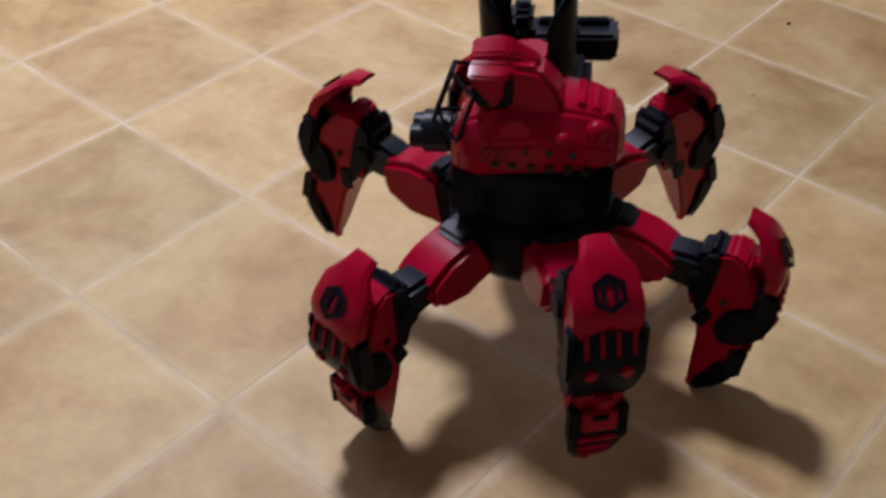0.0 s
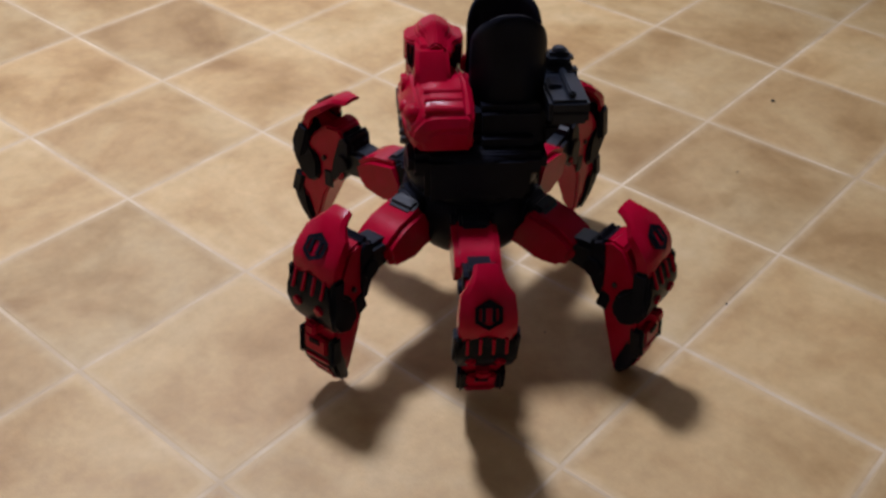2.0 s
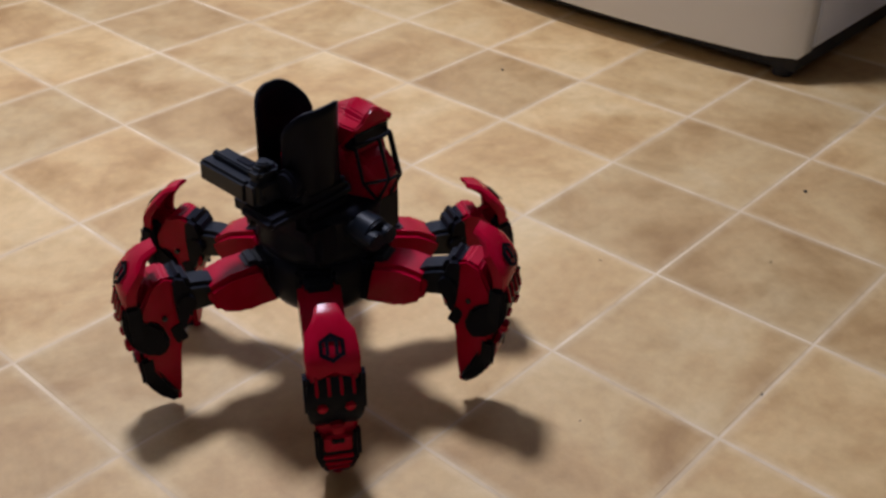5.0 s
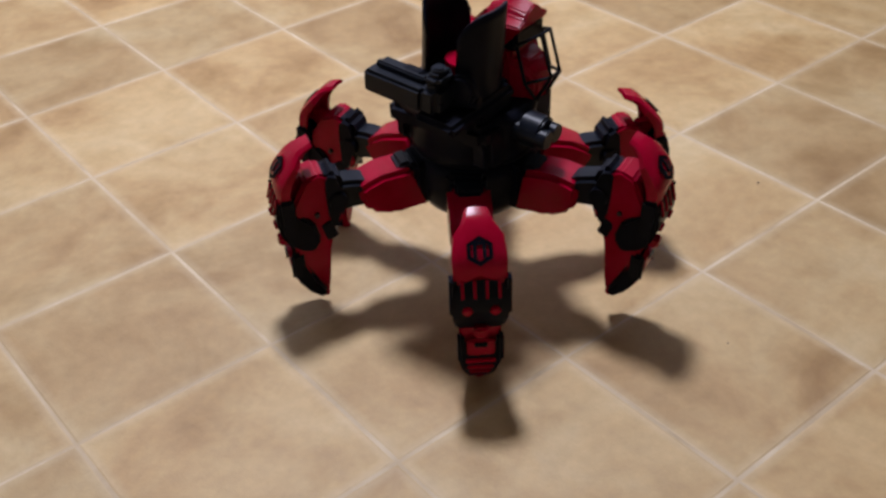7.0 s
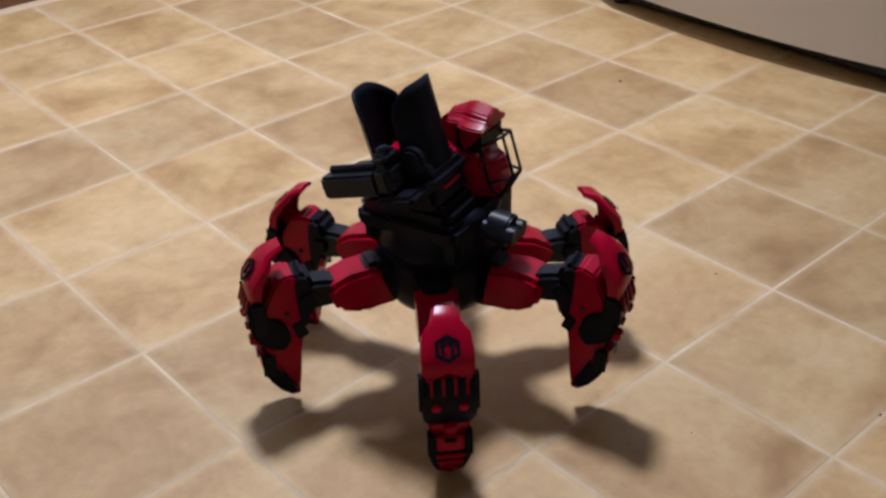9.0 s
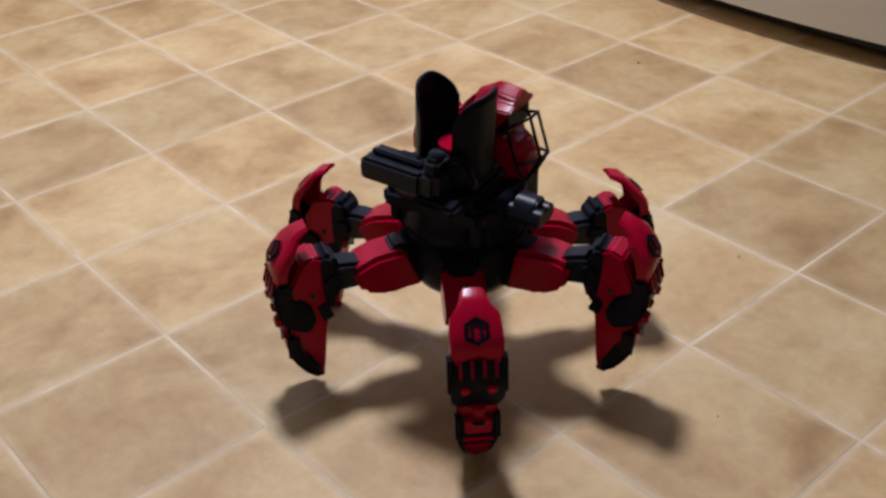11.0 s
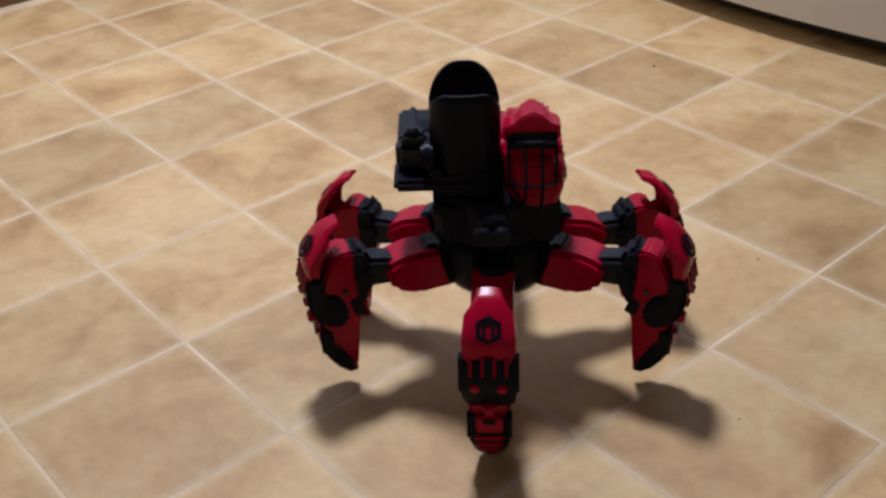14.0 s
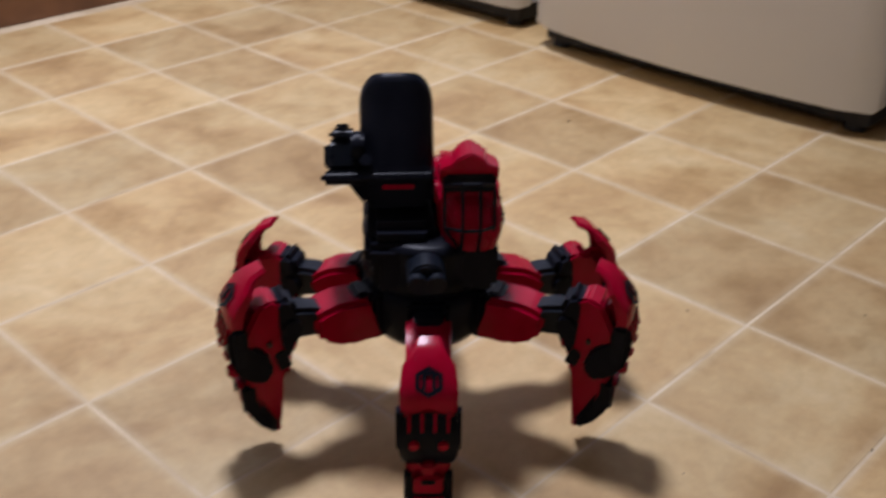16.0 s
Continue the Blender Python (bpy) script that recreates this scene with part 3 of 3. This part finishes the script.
def leg_poses(k, swing, pitch, tilt):
    hip = pose(HIP_R * math.cos(radians(60 * k)), HIP_R * math.sin(radians(60 * k)), HIP_Z, 0, 0, 60 * k + swing)
    thigh = hip @ pose(0, 0, 0, 0, -pitch, 0)
    knee = thigh @ Vector((FEMUR, 0, 0))
    return thigh, pose(*knee, 0, -tilt, 60 * k + swing)


BODY = [
    (0, 0.2226, -0.5236, -129.0, -0.0023),
    (0.5, 0.2236, -0.5280, -130.5, -0.0018),
    (1, 0.2344, -0.5059, -132.2, -0.0026),
    (1.5, 0.2738, -0.4342, -130.3, -0.0138),
    (2, 0.3162, -0.3993, -138.5, -0.0071),
    (2.25, 0.3283, -0.3619, -134.5, -0.0076),
    (2.5, 0.3403, -0.3246, -134.1, -0.0081),
    (2.75, 0.3540, -0.3000, -132.0, -0.0056),
    (3, 0.3677, -0.2754, -131.2, -0.0030),
    (3.25, 0.3395, -0.2616, -131.5, -0.0026),
    (3.5, 0.3113, -0.2478, -133.8, -0.0022),
    (4.1, 0.2510, -0.2360, -133.5, -0.0050),
    (4.8, 0.2295, -0.2354, -137.5, -0.0064),
    (12.1, 0.2295, -0.2354, -137.5, -0.0064),
    (12.5, 0.2327, -0.2360, -137.0, -0.0063),
    (13, 0.2406, -0.2371, -134.6, -0.0059),
    (13.4, 0.2440, -0.2384, -135.0, -0.0060),
    (16, 0.2440, -0.2384, -135.0, -0.0060),
]
# hip swing, hip pitch and shin tilt of each leg, in degrees
GAIT = {
    0: [(0, 0.5, 17.2, 7.9), (0.5, 1.1, 18.6, 11.5), (1, -4.7, 6.8, -12.0), (1.5, 1.7, -4.4, 10.0), (2, 3.0, 0.2, -17.4), (2.25, 4.0, -9.0, -2.0), (2.5, 4.3, -4.3, 11.0), (2.75, -8.0, 12.0, -3.0), (3, -18.4, -7.2, -3.5), (3.25, -2.0, -8.0, -2.0), (3.5, 16.2, 9.8, -3.8), (4.1, 11.4, -9.0, 2.9), (12.1, 11.4, -9.0, 2.9), (12.5, 8.8, -9.1, 3.0), (13, 0.6, -8.9, 3.1), (13.4, -0.5, -9.3, 3.2), (16, -0.5, -9.3, 3.2)],
    1: [(0, -4.1, -9.4, -6.0), (0.5, 3.5, -9.6, -7.1), (1, -3.8, -11.2, 2.2), (1.5, 7.7, 3.3, -4.7), (2, -7.4, -9.6, 4.6), (2.25, 2.0, 9.0, -2.0), (2.5, 19.3, -8.7, -10.4), (2.75, -4.0, -9.0, 2.0), (3, 3.6, 0.3, 7.3), (3.25, -6.0, 12.0, 4.0), (3.5, -12.9, -10.5, -5.0), (4.1, 10.0, 9.5, -4.2), (12.1, 10.0, 9.5, -4.2), (12.5, 10.1, 8.2, -4.0), (13, 10.2, 4.0, -3.6), (13.4, 10.6, 3.9, -3.4), (16, 10.6, 3.9, -3.4)],
    2: [(0, -3.4, 3.6, 18.5), (0.5, -3.1, 4.8, 12.7), (1, 8.6, -4.2, 13.0), (1.5, -23.7, -4.4, -0.8), (2, 27.0, -3.0, 13.0), (2.25, -2.0, -9.0, 2.0), (2.5, -9.3, -4.8, -9.2), (2.75, 6.0, 6.0, 12.0), (3, 15.0, -14.0, 14.0), (3.25, 6.0, -9.0, 6.0), (3.5, 8.0, -7.0, 24.0), (4.1, -9.1, -9.4, 4.1), (12.1, -9.1, -9.4, 4.1), (12.5, -10.5, -9.4, 3.7), (13, -15.0, -9.3, 2.3), (13.4, -15.5, -9.3, 2.5), (16, -15.5, -9.3, 2.5)],
    3: [(0, 0.0, -10.0, -0.4), (0.5, -0.0, -10.2, -0.5), (1, -0.0, -9.9, -0.2), (1.5, -0.0, 6.1, -1.6), (2, 0.0, -0.8, 1.8), (2.25, 0.0, 9.5, 0.0), (2.5, 0.0, 7.8, 0.0), (2.75, 0.0, -8.5, 0.0), (3, 0.0, 3.3, -0.4), (3.25, 0.0, 11.5, 0.0), (3.5, 0.0, -10.3, -0.0), (4.1, -0.0, 3.3, -0.3), (12.1, -0.0, 3.3, -0.3), (12.5, -0.0, 3.3, -0.3), (13, 0.0, 3.0, -0.3), (13.4, 0.0, 3.1, -0.3), (16, 0.0, 3.1, -0.3)],
    4: [(0, -14.7, 6.9, 11.8), (0.5, -6.6, 7.6, 11.7), (1, -16.5, -2.2, 14.1), (1.5, 13.4, -4.7, 1.9), (2, -10.1, -8.2, 17.3), (2.25, -6.0, -9.0, 0.0), (2.5, 0.4, -5.4, -6.2), (2.75, -10.0, 6.0, 9.0), (3, 3.0, -13.7, 9.0), (3.25, -6.0, -9.0, 4.0), (3.5, -17.7, -7.2, 13.9), (4.1, 12.5, -9.6, 0.6), (12.1, 12.5, -9.6, 0.6), (12.5, 13.2, -9.4, 0.1), (13, 12.9, -8.8, -2.1), (13.4, 15.5, -8.9, -1.9), (16, 15.5, -8.9, -1.9)],
    5: [(0, 4.7, -9.3, -5.0), (0.5, 2.1, -10.2, -5.7), (1, 15.8, -10.0, -0.5), (1.5, -11.5, 6.9, -5.4), (2, 21.9, -4.4, 3.6), (2.25, 4.0, 10.0, 0.0), (2.5, -11.3, 1.0, -5.0), (2.75, 8.0, -8.0, -2.0), (3, 6.9, -0.2, -10.4), (3.25, 4.0, 11.0, -2.0), (3.5, 7.9, -11.8, 3.4), (4.1, -3.7, -0.8, -1.1), (12.1, -3.7, -0.8, -1.1), (12.5, -4.5, 0.2, -1.3), (13, -8.1, 3.6, -1.6), (13.4, -7.6, 3.9, -1.9), (16, -7.6, 3.9, -1.9)],
}
# the azimuth that the turret faces
FACE = [(0, 117), (0.1, 115), (0.2, 104), (0.3, 82), (0.4, 54), (0.5, 44), (1, 47), (1.5, 46), (2, 50), (2.3, 54), (2.5, 63), (2.6, 77), (2.7, 93), (2.8, 110), (2.9, 124), (3, 137), (3.1, 146), (3.2, 157), (3.3, 168), (3.4, 178), (3.5, 186), (3.7, 193), (4.5, 252), (5.4, 283), (5.8, 286), (7, 288), (8, 292), (8.5, 292), (9.2, 292), (10.4, 291), (11.3, 291), (11.6, 286), (12, 273), (12.5, 257), (12.8, 242), (13, 233), (13.4, 230), (14, 230), (14.5, 229), (15, 229), (16, 229)]
# the launcher's tilt
TILT = [(0, -5), (2.5, -5), (3.5, 0), (5.8, -4), (7.4, -4), (8.3, 6), (8.6, 15), (9.2, 17), (10.4, 6), (11.3, -5), (12.5, -5), (14.1, -4), (14.3, 3), (14.5, 13), (14.8, 23), (15.2, 26), (16, 26)]


def smooth_at(rows, t):
    for (a, va), (b, vb) in zip(rows, rows[1:]):
        if a <= t <= b:
            k = (t - a) / (b - a)
            return va + (vb - va) * k * k * (3 - 2 * k)
    return rows[-1][1]


def motions():
    walk(robot, [(t, pose(x, y, z, 0, 0, a)) for t, x, y, a, z in BODY])
    walk(turret, [(t, pose(0, 0, 0, 0, 0, a + 133.7)) for t, a in FACE])
    times = sorted({t for t, a in FACE} | {t for t, a in TILT})
    axle = Matrix.Translation((-0.045, 0.0, 0.205))
    walk(launcher, [(t, pose(0, 0, 0, 0, 0, smooth_at(FACE, t) + 133.7) @ axle @ pose(0, 0, 0, 0, -smooth_at(TILT, t), 0) @ axle.inverted()) for t in times])
    for k, rows in GAIT.items():
        both = [(t, *leg_poses(k, *v)) for t, *v in rows]
        walk(thighs[k], [(t, a) for t, a, b in both])
        walk(shins[k], [(t, b) for t, a, b in both])

motions()
